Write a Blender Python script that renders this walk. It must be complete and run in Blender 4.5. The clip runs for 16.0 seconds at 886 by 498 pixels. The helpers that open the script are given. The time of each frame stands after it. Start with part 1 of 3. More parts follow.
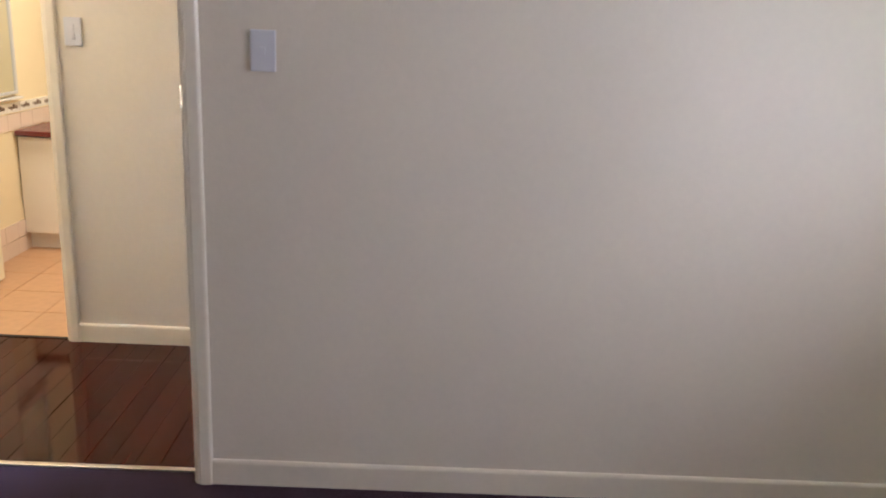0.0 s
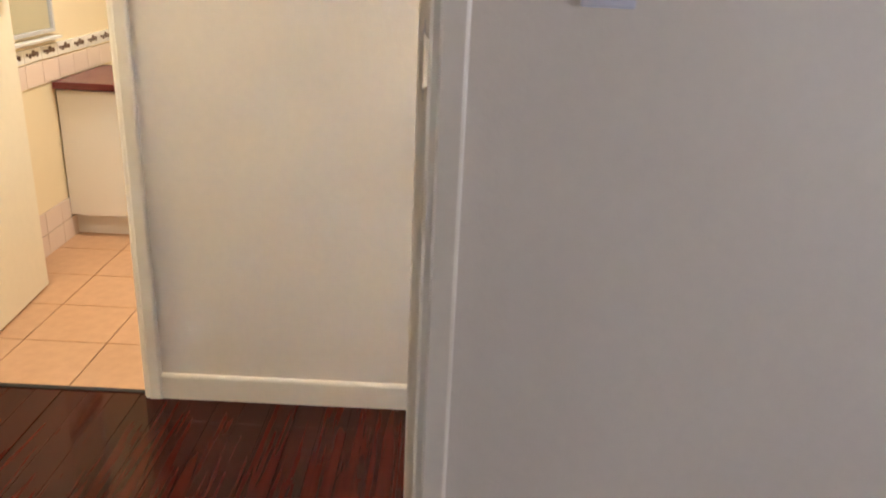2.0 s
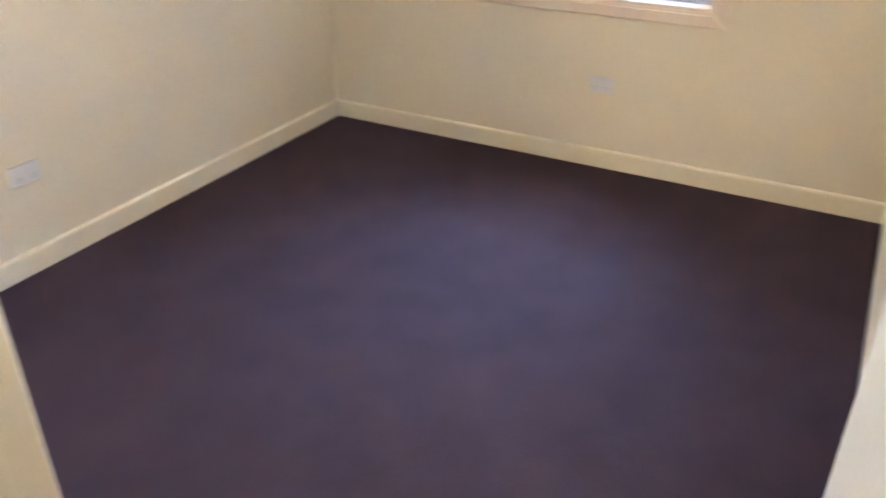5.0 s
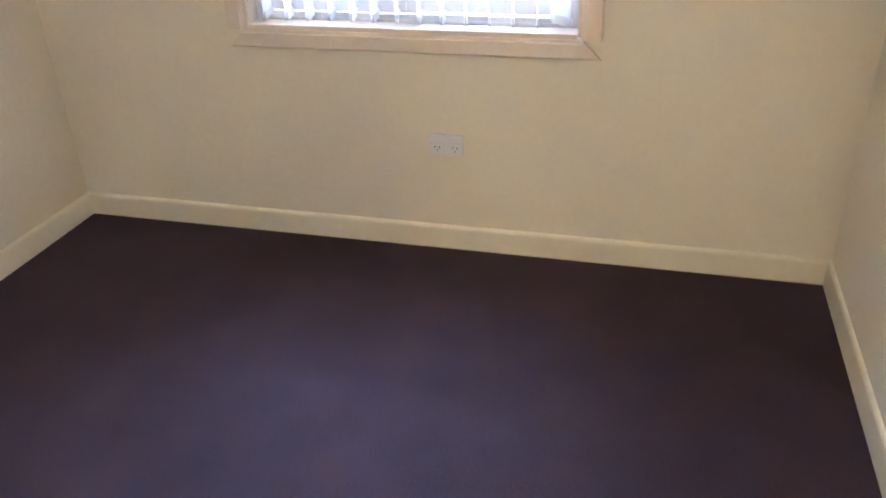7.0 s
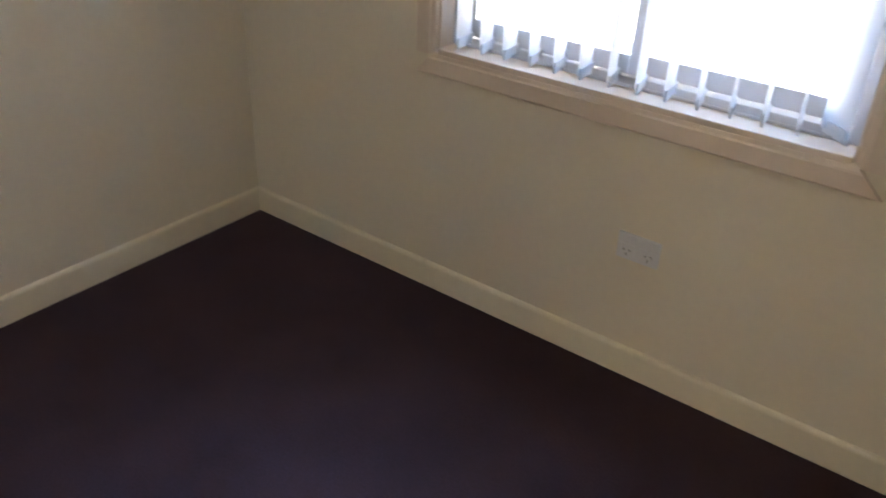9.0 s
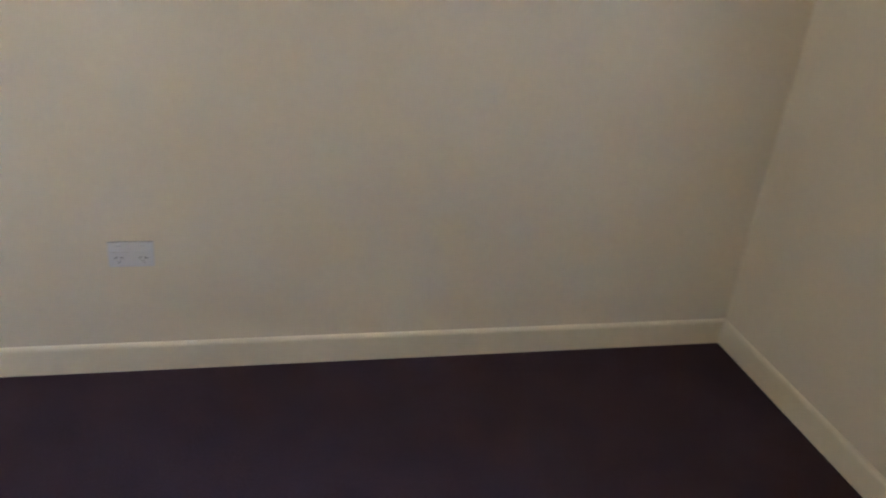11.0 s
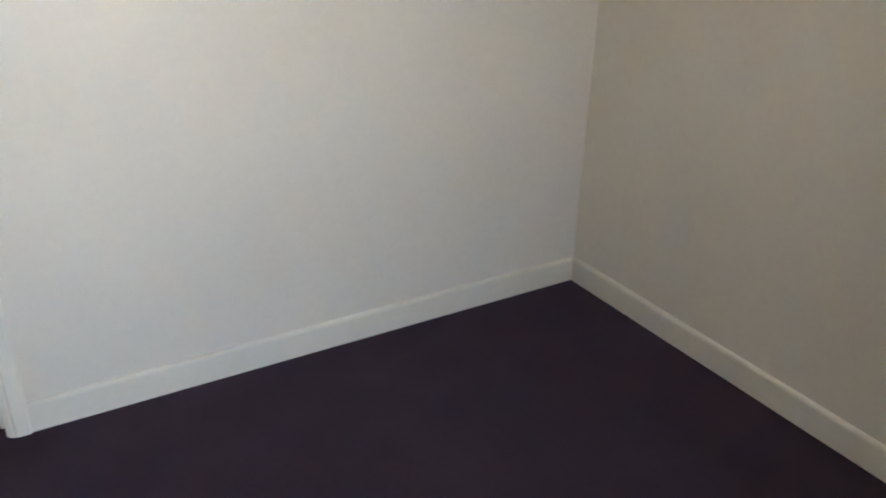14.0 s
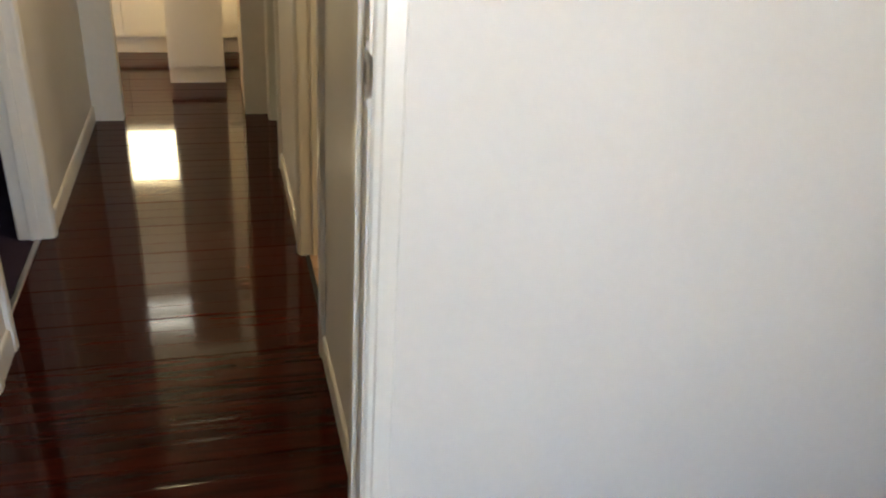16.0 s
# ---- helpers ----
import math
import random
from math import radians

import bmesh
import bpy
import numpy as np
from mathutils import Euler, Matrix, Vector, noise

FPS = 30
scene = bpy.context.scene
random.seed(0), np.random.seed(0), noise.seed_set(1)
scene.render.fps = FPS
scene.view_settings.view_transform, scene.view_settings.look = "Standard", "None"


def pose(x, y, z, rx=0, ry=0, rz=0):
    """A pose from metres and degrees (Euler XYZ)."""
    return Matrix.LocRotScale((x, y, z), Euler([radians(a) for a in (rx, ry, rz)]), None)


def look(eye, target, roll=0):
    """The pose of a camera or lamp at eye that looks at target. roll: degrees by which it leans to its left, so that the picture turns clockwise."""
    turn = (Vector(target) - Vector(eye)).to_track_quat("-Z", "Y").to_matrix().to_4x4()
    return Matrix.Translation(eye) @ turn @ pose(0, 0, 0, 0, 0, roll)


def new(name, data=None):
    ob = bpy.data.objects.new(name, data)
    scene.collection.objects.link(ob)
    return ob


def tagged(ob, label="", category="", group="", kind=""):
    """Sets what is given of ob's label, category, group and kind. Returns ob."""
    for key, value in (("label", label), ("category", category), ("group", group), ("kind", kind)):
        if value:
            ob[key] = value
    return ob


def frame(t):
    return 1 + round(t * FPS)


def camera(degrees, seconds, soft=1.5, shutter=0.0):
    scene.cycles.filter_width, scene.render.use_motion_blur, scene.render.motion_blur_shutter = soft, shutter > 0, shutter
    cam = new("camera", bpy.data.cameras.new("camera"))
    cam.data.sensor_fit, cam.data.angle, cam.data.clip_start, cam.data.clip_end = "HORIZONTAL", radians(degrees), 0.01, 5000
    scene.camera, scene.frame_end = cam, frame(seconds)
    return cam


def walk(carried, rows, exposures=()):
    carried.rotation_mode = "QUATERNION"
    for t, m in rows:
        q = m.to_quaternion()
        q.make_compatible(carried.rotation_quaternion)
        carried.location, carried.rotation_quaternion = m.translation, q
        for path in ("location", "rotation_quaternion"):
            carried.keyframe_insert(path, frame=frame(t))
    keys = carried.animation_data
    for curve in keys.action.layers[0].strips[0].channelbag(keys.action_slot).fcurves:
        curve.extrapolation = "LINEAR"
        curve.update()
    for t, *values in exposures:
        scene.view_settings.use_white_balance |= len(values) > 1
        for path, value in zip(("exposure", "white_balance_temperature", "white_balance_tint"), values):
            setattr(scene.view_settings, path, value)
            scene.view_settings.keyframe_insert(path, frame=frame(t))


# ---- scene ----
PATH = [
    (0, (3.486, 0.546, 1.507), (1.562, 0.592, 0.961), 2.9),
    (0.5, (3.166, 0.376, 1.457), (1.257, 0.341, 0.861), 2.2),
    (1, (2.842, 0.226, 1.455), (0.954, 0.132, 0.800), 2.0),
    (1.5, (2.561, 0.022, 1.443), (0.687, -0.035, 0.748), 2.5),
    (2, (2.246, -0.137, 1.415), (0.377, -0.142, 0.701), 2.7),
    (2.5, (1.941, -0.256, 1.415), (0.087, -0.180, 0.669), 2.6),
    (3, (1.584, -0.405, 1.475), (-0.199, -0.106, 0.620), 3.7),
    (3.5, (1.444, -0.601, 1.391), (-0.220, 0.103, 0.534), 0.8),
    (4, (1.047, -0.528, 1.440), (-0.392, 0.502, 0.509), 3.0),
    (4.5, (0.859, -0.438, 1.425), (-0.341, 0.886, 0.528), 1.6),
    (5, (0.734, -0.351, 1.517), (-0.101, 1.180, 0.539), -0.0),
    (5.2, (0.654, -0.295, 1.528), (0.002, 1.316, 0.539), -0.6),
    (7.3, (0.324, 0.791, 1.380), (-0.143, 2.471, 0.401), -2.1),
    (7.5, (0.376, 0.871, 1.368), (-0.175, 2.521, 0.381), -1.5),
    (8, (0.399, 1.079, 1.337), (-0.296, 2.677, 0.357), 1.9),
    (8.5, (0.360, 1.249, 1.369), (-0.480, 2.758, 0.360), 1.8),
    (9, (0.326, 1.344, 1.415), (-0.692, 2.735, 0.400), 2.5),
    (9.2, (0.345, 1.389, 1.407), (-0.773, 2.717, 0.414), 1.5),
    (11.3, (0.242, 1.591, 1.393), (-1.539, 1.835, 0.516), 5.4),
    (11.5, (0.275, 1.671, 1.400), (-1.523, 1.740, 0.527), 4.4),
    (12, (0.245, 1.970, 1.327), (-1.532, 1.504, 0.537), 2.0),
    (12.5, (0.129, 1.888, 1.367), (-1.528, 1.113, 0.559), 3.4),
    (13, (0.009, 1.933, 1.349), (-1.404, 0.790, 0.514), 3.6),
    (13.5, (0.070, 2.036, 1.373), (-1.094, 0.643, 0.533), 3.9),
    (14, (-0.037, 1.992, 1.352), (-0.971, 0.448, 0.491), 1.2),
    (14.5, (0.119, 1.861, 1.342), (-0.728, 0.261, 0.491), 2.0),
    (15, (0.212, 1.700, 1.399), (-0.508, 0.048, 0.532), 2.4),
    (15.5, (0.252, 1.461, 1.460), (-0.358, -0.223, 0.570), 2.9),
    (16, (0.288, 1.242, 1.608), (-0.221, -0.461, 0.692), 4.1),
]
cam = camera(57.70, 16.0, soft=1.8, shutter=0.4)
EXPOSURES = [(0.0, 1.1, 5400, 20), (2.4, 1.2, 5400, 20), (3.4, 1.35, 5700, 15), (4.5, 0.85, 6200, 12), (5.2, 0.65, 6300, 12), (7.3, 0.35, 6200, 12), (8.5, -0.35, 6200, 11), (9.2, -0.55, 6200, 11),
             (11.3, -0.15, 6000, 10), (12.0, 0.05, 6200, 12), (12.5, -0.2, 6400, 13), (13.0, -0.5, 6300, 12), (14.0, -0.8, 6000, 9), (14.5, -0.8, 5800, 9), (16.0, -0.6, 5800, 11)]
walk(cam, [(t, look(e, g, r)) for t, e, g, r in PATH], EXPOSURES)

# ---- world and light ----
world = bpy.data.worlds.new("sky")
scene.world = world
world.use_nodes = True
wt = world.node_tree
sky = wt.nodes.new("ShaderNodeTexSky")
sky.sky_type, sky.sun_disc = "NISHITA", False
sky.sun_elevation, sky.sun_rotation = radians(75), radians(158)
wt.links.new(sky.outputs[0], wt.nodes["Background"].inputs[0])
wt.nodes["Background"].inputs[1].default_value = 0.12

sun = new("sun", bpy.data.lights.new("sun", "SUN"))
sun.data.energy, sun.data.angle, sun.data.color = 5.0, radians(0.5), (1.0, 0.95, 0.87)
sun.matrix_world = look((0, 0, 20), (-2.0, 5.0, 0))


def area(name, eye, target, w, h, watts, colour):
    lamp = new(name, bpy.data.lights.new(name, "AREA"))
    lamp.data.shape, lamp.data.size, lamp.data.size_y = "RECTANGLE", w, h
    lamp.data.energy, lamp.data.color = watts, colour
    lamp.matrix_world = look(eye, target)
    return lamp


# ---- plan, in metres ----
XW, XE, YN = -1.793, 0.925, 3.076       # bedroom: west, east and north faces (south face at y = 0)
HW, HE = 0.0, 1.009                     # hall faces
WALL = 0.12
CEIL = 2.4
D2A, D2B = 0.060, 0.925                 # clear opening of the bedroom's door, along x
DOORH = 2.04
X1 = 1.126                              # west face of the first bedroom
D1N, D1S = -0.177, -0.985               # its door's clear opening, along y
D3N, D3S = -1.282, -2.060               # third room's clear opening, along y
BN, BS = -1.082, -1.768                 # bathroom's clear opening, along y
BATH_S, BATH_W, BATH_N = -1.945, -2.2, -0.2
L2N, L2S = -2.80, -3.53                 # laundry's opening, along y
KY = -3.68                              # end of the hall's east wall
KC, KEND = -5.13, -5.76                 # fronts of the kitchen units, kitchen's end wall
CRX, CLX, CY = 0.25, 0.61, -4.31        # tall unit
FLX, FLY = 0.844, -3.584                # wall end where the hall meets the kitchen
WX0, WX1, WZ0, WZ1 = -0.998, 0.112, 0.756, 1.85   # bedroom window opening
OWY, OWZ, ONX, ONZ = 1.217, 0.370, -0.321, 0.392
S1Y, S1Z = 0.027, 1.342
VX, VZ = -1.385, 0.75                   # vanity front and bench height

WCX = (WX0 + WX1) / 2
area("window_sky_light", (WCX - 0.35, YN + 0.82, 2.15), (WCX - 0.35, 0.0, 2.15), 2.2, 1.8, 480, (0.35, 0.60, 1.0))
area("window_ground_light", (WCX - 0.35, YN + 0.82, 0.94), (WCX - 0.35, 0.0, 0.94), 2.2, 0.56, 350, (1.0, 0.87, 0.66))
area("first_bedroom_window_light", (2.5, 2.7, 1.45), (1.9, -0.6, 0.7), 1.5, 1.1, 4.8, (1.0, 0.62, 0.42))
# added fill under the hall ceiling to brighten the west wall; no fitting there
area("hall_fill_light", (0.50, -1.55, 2.37), (0.50, -1.55, 0.0), 0.28, 0.28, 8.5, (1.0, 0.82, 0.50))
area("kitchen_window_light", (0.80, KEND - 0.06, 1.04), (0.6, -3.4, 1.0), 1.1, 0.50, 95, (1.0, 0.76, 0.38))
area("bathroom_lamp_light", (-1.0, -1.0, 2.36), (-1.0, -1.0, 0.0), 0.3, 0.3, 16, (1.0, 0.84, 0.52))


# ---- materials ----
def material(name, colour, rough=0.5, metal=0.0, grain=0.0, scale=40.0, stain=0.06, bump=0.0, bump_scale=200.0, gloss=0.5, blotch=1.7):
    m = bpy.data.materials.new(name)
    m.use_nodes = True
    nt = m.node_tree
    b = nt.nodes["Principled BSDF"]
    b.inputs["Roughness"].default_value, b.inputs["Metallic"].default_value = rough, metal
    b.inputs["Specular IOR Level"].default_value = gloss
    co = nt.nodes.new("ShaderNodeTexCoord")
    fine, broad = nt.nodes.new("ShaderNodeTexNoise"), nt.nodes.new("ShaderNodeTexNoise")
    fine.inputs["Scale"].default_value, fine.inputs["Detail"].default_value = scale, 4
    broad.inputs["Scale"].default_value, broad.inputs["Detail"].default_value = blotch, 5
    for n in (fine, broad):
        nt.links.new(co.outputs["Object"], n.inputs["Vector"])
    last = None
    for n, amount in ((fine, grain), (broad, stain)):
        ramp = nt.nodes.new("ShaderNodeMapRange")
        ramp.inputs["From Min"].default_value, ramp.inputs["From Max"].default_value = 0.3, 0.7
        ramp.inputs["To Min"].default_value, ramp.inputs["To Max"].default_value = 1 - amount, 1 + amount
        nt.links.new(n.outputs["Fac"], ramp.inputs["Value"])
        mix = nt.nodes.new("ShaderNodeVectorMath")
        mix.operation = "SCALE"
        if last is None:
            mix.inputs[0].default_value = colour
        else:
            nt.links.new(last.outputs[0], mix.inputs[0])
        nt.links.new(ramp.outputs[0], mix.inputs["Scale"])
        last = mix
    nt.links.new(last.outputs[0], b.inputs["Base Color"])
    if bump:
        bt, bn = nt.nodes.new("ShaderNodeTexNoise"), nt.nodes.new("ShaderNodeBump")
        bt.inputs["Scale"].default_value, bt.inputs["Detail"].default_value = bump_scale, 3
        nt.links.new(co.outputs["Object"], bt.inputs["Vector"])
        bn.inputs["Strength"].default_value, bn.inputs["Distance"].default_value = bump, 0.002
        nt.links.new(bt.outputs["Fac"], bn.inputs["Height"])
        nt.links.new(bn.outputs[0], b.inputs["Normal"])
    return m


WALL_PAINT = material("wall_paint", (0.75, 0.67, 0.54), 0.5, grain=0.015, stain=0.04, bump=0.25, bump_scale=90)
TRIM_PAINT = material("trim_gloss_paint", (0.80, 0.72, 0.57), 0.28, grain=0.02, stain=0.04, bump=0.08, bump_scale=30)
DOOR_PAINT = material("door_paint", (0.80, 0.76, 0.64), 0.35, grain=0.015, stain=0.03, bump=0.08, bump_scale=40)
CEIL_PAINT = material("ceiling_paint", (0.80, 0.79, 0.76), 0.8, stain=0.03, bump=0.1)
CARPET = material("carpet_pile", (0.031, 0.0168, 0.0205), 0.95, grain=0.4, scale=180, stain=0.24, bump=1.0, bump_scale=420, gloss=0.1, blotch=5.0)
CARPET.node_tree.nodes["Principled BSDF"].inputs["Sheen Weight"].default_value = 0.12
CARPET.node_tree.nodes["Principled BSDF"].inputs["Sheen Tint"].default_value = (0.78, 0.60, 0.92, 1)
WHITE_PLASTIC = material("white_plastic", (0.68, 0.67, 0.69), 0.35, stain=0.02)
STEEL = material("brushed_steel", (0.62, 0.58, 0.52), 0.32, 1.0, grain=0.08, scale=120, stain=0.1)
DARK = material("dark_recess", (0.02, 0.018, 0.015), 0.8)
ALU = material("powder_coat_frame", (0.55, 0.56, 0.60), 0.4, stain=0.05)
WINDOW_TRIM = material("window_trim_paint", (0.74, 0.62, 0.52), 0.3, grain=0.02, stain=0.04)
LAMINATE = material("white_laminate", (0.80, 0.76, 0.70), 0.35, stain=0.03)
BENCH = material("dark_red_laminate", (0.13, 0.022, 0.022), 0.25, grain=0.15, scale=90)
BATH_WALL = material("bathroom_paint", (0.80, 0.70, 0.50), 0.5, stain=0.03)
BATH_TILE = material("glazed_wall_tile", (0.78, 0.66, 0.60), 0.2, stain=0.03)
GROUT = material("grout", (0.36, 0.25, 0.16), 0.9, grain=0.1)
CERAMIC = material("white_ceramic", (0.85, 0.84, 0.82), 0.12)
MIRROR = material("mirror_glass", (0.75, 0.80, 0.80), 0.03, 1.0, stain=0.0)
DARK_MARK = material("brown_motif_glaze", (0.10, 0.05, 0.03), 0.3)
GRASS_SOIL = material("lawn", (0.30, 0.52, 0.28), 0.95, grain=0.4, scale=60, stain=0.25)


def varied(m, hue=0.0, value=0.25):
    """Each piece of the material differs a little in tone."""
    nt = m.node_tree
    b = nt.nodes["Principled BSDF"]
    src = b.inputs["Base Color"].links[0].from_socket
    info, ramp, mix = nt.nodes.new("ShaderNodeObjectInfo"), nt.nodes.new("ShaderNodeMapRange"), nt.nodes.new("ShaderNodeVectorMath")
    ramp.inputs["To Min"].default_value, ramp.inputs["To Max"].default_value = 1 - value, 1 + value
    mix.operation = "SCALE"
    nt.links.new(info.outputs["Random"], ramp.inputs["Value"])
    nt.links.new(src, mix.inputs[0])
    nt.links.new(ramp.outputs[0], mix.inputs["Scale"])
    nt.links.new(mix.outputs[0], b.inputs["Base Color"])
    return m


FLOOR_TILE = varied(material("floor_tile_glaze", (0.52, 0.31, 0.17), 0.35, grain=0.06, scale=25, stain=0.06), value=0.05)


def timber():
    m = material("polished_jarrah", (0.115, 0.028, 0.016), 0.075, gloss=0.23)
    nt = m.node_tree
    b = nt.nodes["Principled BSDF"]
    co = nt.nodes.new("ShaderNodeTexCoord")
    mp, no, ramp = nt.nodes.new("ShaderNodeMapping"), nt.nodes.new("ShaderNodeTexNoise"), nt.nodes.new("ShaderNodeValToRGB")
    mp.inputs["Scale"].default_value = (1.6, 26, 10)
    no.inputs["Scale"].default_value, no.inputs["Detail"].default_value, no.inputs["Distortion"].default_value = 1.6, 6, 0.6
    info = nt.nodes.new("ShaderNodeObjectInfo")
    add = nt.nodes.new("ShaderNodeVectorMath")
    add.operation = "ADD"
    big = nt.nodes.new("ShaderNodeMath")
    big.operation, big.inputs[1].default_value = "MULTIPLY", 57.0
    nt.links.new(info.outputs["Random"], big.inputs[0])
    nt.links.new(co.outputs["Object"], mp.inputs[0])
    nt.links.new(mp.outputs[0], add.inputs[0])
    nt.links.new(big.outputs[0], add.inputs[1])
    nt.links.new(add.outputs[0], no.inputs["Vector"])
    ramp.color_ramp.elements[0].position, ramp.color_ramp.elements[0].color = 0.3, (0.019, 0.0021, 0.0010, 1)
    ramp.color_ramp.elements[1].position, ramp.color_ramp.elements[1].color = 0.75, (0.058, 0.0064, 0.0020, 1)
    nt.links.new(no.outputs["Fac"], ramp.inputs[0])
    tone = nt.nodes.new("ShaderNodeMapRange")
    tone.inputs["To Min"].default_value, tone.inputs["To Max"].default_value = 0.78, 1.18
    nt.links.new(info.outputs["Random"], tone.inputs["Value"])
    mul = nt.nodes.new("ShaderNodeVectorMath")
    mul.operation = "SCALE"
    nt.links.new(ramp.outputs[0], mul.inputs[0])
    nt.links.new(tone.outputs[0], mul.inputs["Scale"])
    nt.links.new(mul.outputs[0], b.inputs["Base Color"])
    bn = nt.nodes.new("ShaderNodeBump")
    wave = nt.nodes.new("ShaderNodeTexNoise")
    wave.inputs["Scale"].default_value = 9
    nt.links.new(co.outputs["Object"], wave.inputs["Vector"])
    bn.inputs["Strength"].default_value, bn.inputs["Distance"].default_value = 0.1, 0.002
    nt.links.new(wave.outputs["Fac"], bn.inputs["Height"])
    nt.links.new(bn.outputs[0], b.inputs["Normal"])
    return m


TIMBER = timber()


def glass():
    m = bpy.data.materials.new("window_glass")
    m.use_nodes = True
    b = m.node_tree.nodes["Principled BSDF"]
    b.inputs["Transmission Weight"].default_value, b.inputs["Roughness"].default_value, b.inputs["IOR"].default_value = 1.0, 0.0, 1.1
    return m


GLASS = glass()


def glowing_backdrop():
    m = bpy.data.materials.new("glowing_backdrop")
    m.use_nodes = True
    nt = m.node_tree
    # emission takes the place of daylight on the yard
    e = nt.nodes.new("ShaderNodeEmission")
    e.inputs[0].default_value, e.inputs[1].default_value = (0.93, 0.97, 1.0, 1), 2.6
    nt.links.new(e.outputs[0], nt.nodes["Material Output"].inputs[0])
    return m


BACKDROP_GLOW = glowing_backdrop()


def lit_tube():
    m = bpy.data.materials.new("lit_tube")
    m.use_nodes = True
    nt = m.node_tree
    e = nt.nodes.new("ShaderNodeEmission")
    e.inputs[0].default_value, e.inputs[1].default_value = (1.0, 0.90, 0.68, 1), 30.0
    nt.links.new(e.outputs[0], nt.nodes["Material Output"].inputs[0])
    return m


TUBE_GLOW = lit_tube()


def sheer():
    """Thin woven fabric that lets light through."""
    m = material("sheer_fabric", (0.70, 0.70, 0.73), 0.9, grain=0.06, scale=400, stain=0.03)
    nt = m.node_tree
    b = nt.nodes["Principled BSDF"]
    tl, mix = nt.nodes.new("ShaderNodeBsdfTranslucent"), nt.nodes.new("ShaderNodeMixShader")
    tl.inputs[0].default_value = (0.62, 0.64, 0.68, 1)
    mix.inputs[0].default_value = 0.4
    nt.links.new(b.outputs[0], mix.inputs[1])
    nt.links.new(tl.outputs[0], mix.inputs[2])
    nt.links.new(mix.outputs[0], nt.nodes["Material Output"].inputs[0])
    return m


BLIND = sheer()


# ---- mesh helpers ----
def boxes(bm, *spans, bevel=0.0):
    """Adds boxes (x0, x1, y0, y1, z0, z1) to bm."""
    for x0, x1, y0, y1, z0, z1 in spans:
        made = bmesh.ops.create_cube(bm, size=1)["verts"]
        for v in made:
            v.co = ((x0 + x1) / 2 + v.co.x * (x1 - x0), (y0 + y1) / 2 + v.co.y * (y1 - y0), (z0 + z1) / 2 + v.co.z * (z1 - z0))
        if bevel:
            edges = list({e for v in made for e in v.link_edges})
            bmesh.ops.bevel(bm, geom=edges, offset=bevel, segments=2, affect="EDGES", profile=0.6)
    return bm


def box(*span, bevel=0.0):
    return boxes(bmesh.new(), span, bevel=bevel)


def link(name, bm, mat, parent=None, smooth=False):
    me = bpy.data.meshes.new(name)
    bm.normal_update()
    bm.to_mesh(me)
    bm.free()
    me.materials.append(mat)
    if smooth:
        for p in me.polygons:
            p.use_smooth = True
    ob = new(name, me)
    ob.parent = parent
    return ob


def part(name, bm, mat, parent, label="", smooth=False):
    ob = link(name, bm, mat, parent, smooth)
    return tagged(ob, label) if label else ob


def structure(name, bm, mat, label, category):
    return tagged(link(name, bm, mat), label, category, kind="structure")


def thing(name, m, label, category, group=""):
    ob = new(name)
    ob.matrix_world = m
    return tagged(ob, label, category, group)


def profile(points, length):
    """A bar along x whose section (y, z) is given."""
    bm = bmesh.new()
    a = [bm.verts.new((0, y, z)) for y, z in points]
    b = [bm.verts.new((length, y, z)) for y, z in points]
    n = len(points)
    for i in range(n):
        bm.faces.new((a[i], a[(i + 1) % n], b[(i + 1) % n], b[i]))
    bm.faces.new(a[::-1])
    bm.faces.new(b)
    bmesh.ops.recalc_face_normals(bm, faces=bm.faces)
    return bm


def round_bar(x0, x1, r, axis="Z", segments=20):
    bm = bmesh.new()
    bmesh.ops.create_cone(bm, cap_ends=True, segments=segments, radius1=r, radius2=r, depth=x1 - x0)
    bmesh.ops.translate(bm, verts=bm.verts, vec=(0, 0, (x0 + x1) / 2))
    if axis == "X":
        bm.transform(Matrix.Rotation(radians(90), 4, "Y"))
    if axis == "Y":
        bm.transform(Matrix.Rotation(radians(-90), 4, "X"))
    return bm


# ---- floors ----
structure("floor_bedroom", box(XW - WALL, XE + WALL, -0.07, YN + WALL, -0.05, 0.0), CARPET, "purple-brown cut pile carpet in the empty bedroom", "carpet")
structure("floor_first_bedroom", box(HE + 0.06, X1 + 3.6, -3.6, 2.6, -0.05, 0.0), CARPET, "purple-brown carpet in the first bedroom", "carpet")
structure("floor_hall_base", box(HW - WALL, 2.6, KEND, -0.07, -0.06, -0.022), DARK, "dark subfloor under the hall boards", "subfloor")

# ---- walls ----
S0, S1 = -WALL, 0.0
HEAD = DOORH + 0.02


def wall(name, spans, label, mat=WALL_PAINT):
    return structure(name, boxes(bmesh.new(), *spans), mat, label, "wall")


wall("wall_bedroom_south", [(XW - WALL, D2A - 0.02, S0, S1, 0, CEIL), (D2A - 0.02, D2B + 0.02, S0, S1, HEAD, CEIL), (D2B + 0.02, HE, S0, S1, 0, CEIL)], "cream painted wall with the bedroom doorway")
wall("wall_bedroom_west", [(XW - WALL, XW, 0, YN, 0, CEIL)], "cream painted plaster wall with a power outlet")
wall("wall_bedroom_north", [(XW - WALL, WX0, YN, YN + WALL, 0, CEIL), (WX1, XE + WALL, YN, YN + WALL, 0, CEIL), (WX0, WX1, YN, YN + WALL, 0, WZ0), (WX0, WX1, YN, YN + WALL, WZ1, CEIL)], "cream painted wall around the bedroom window")
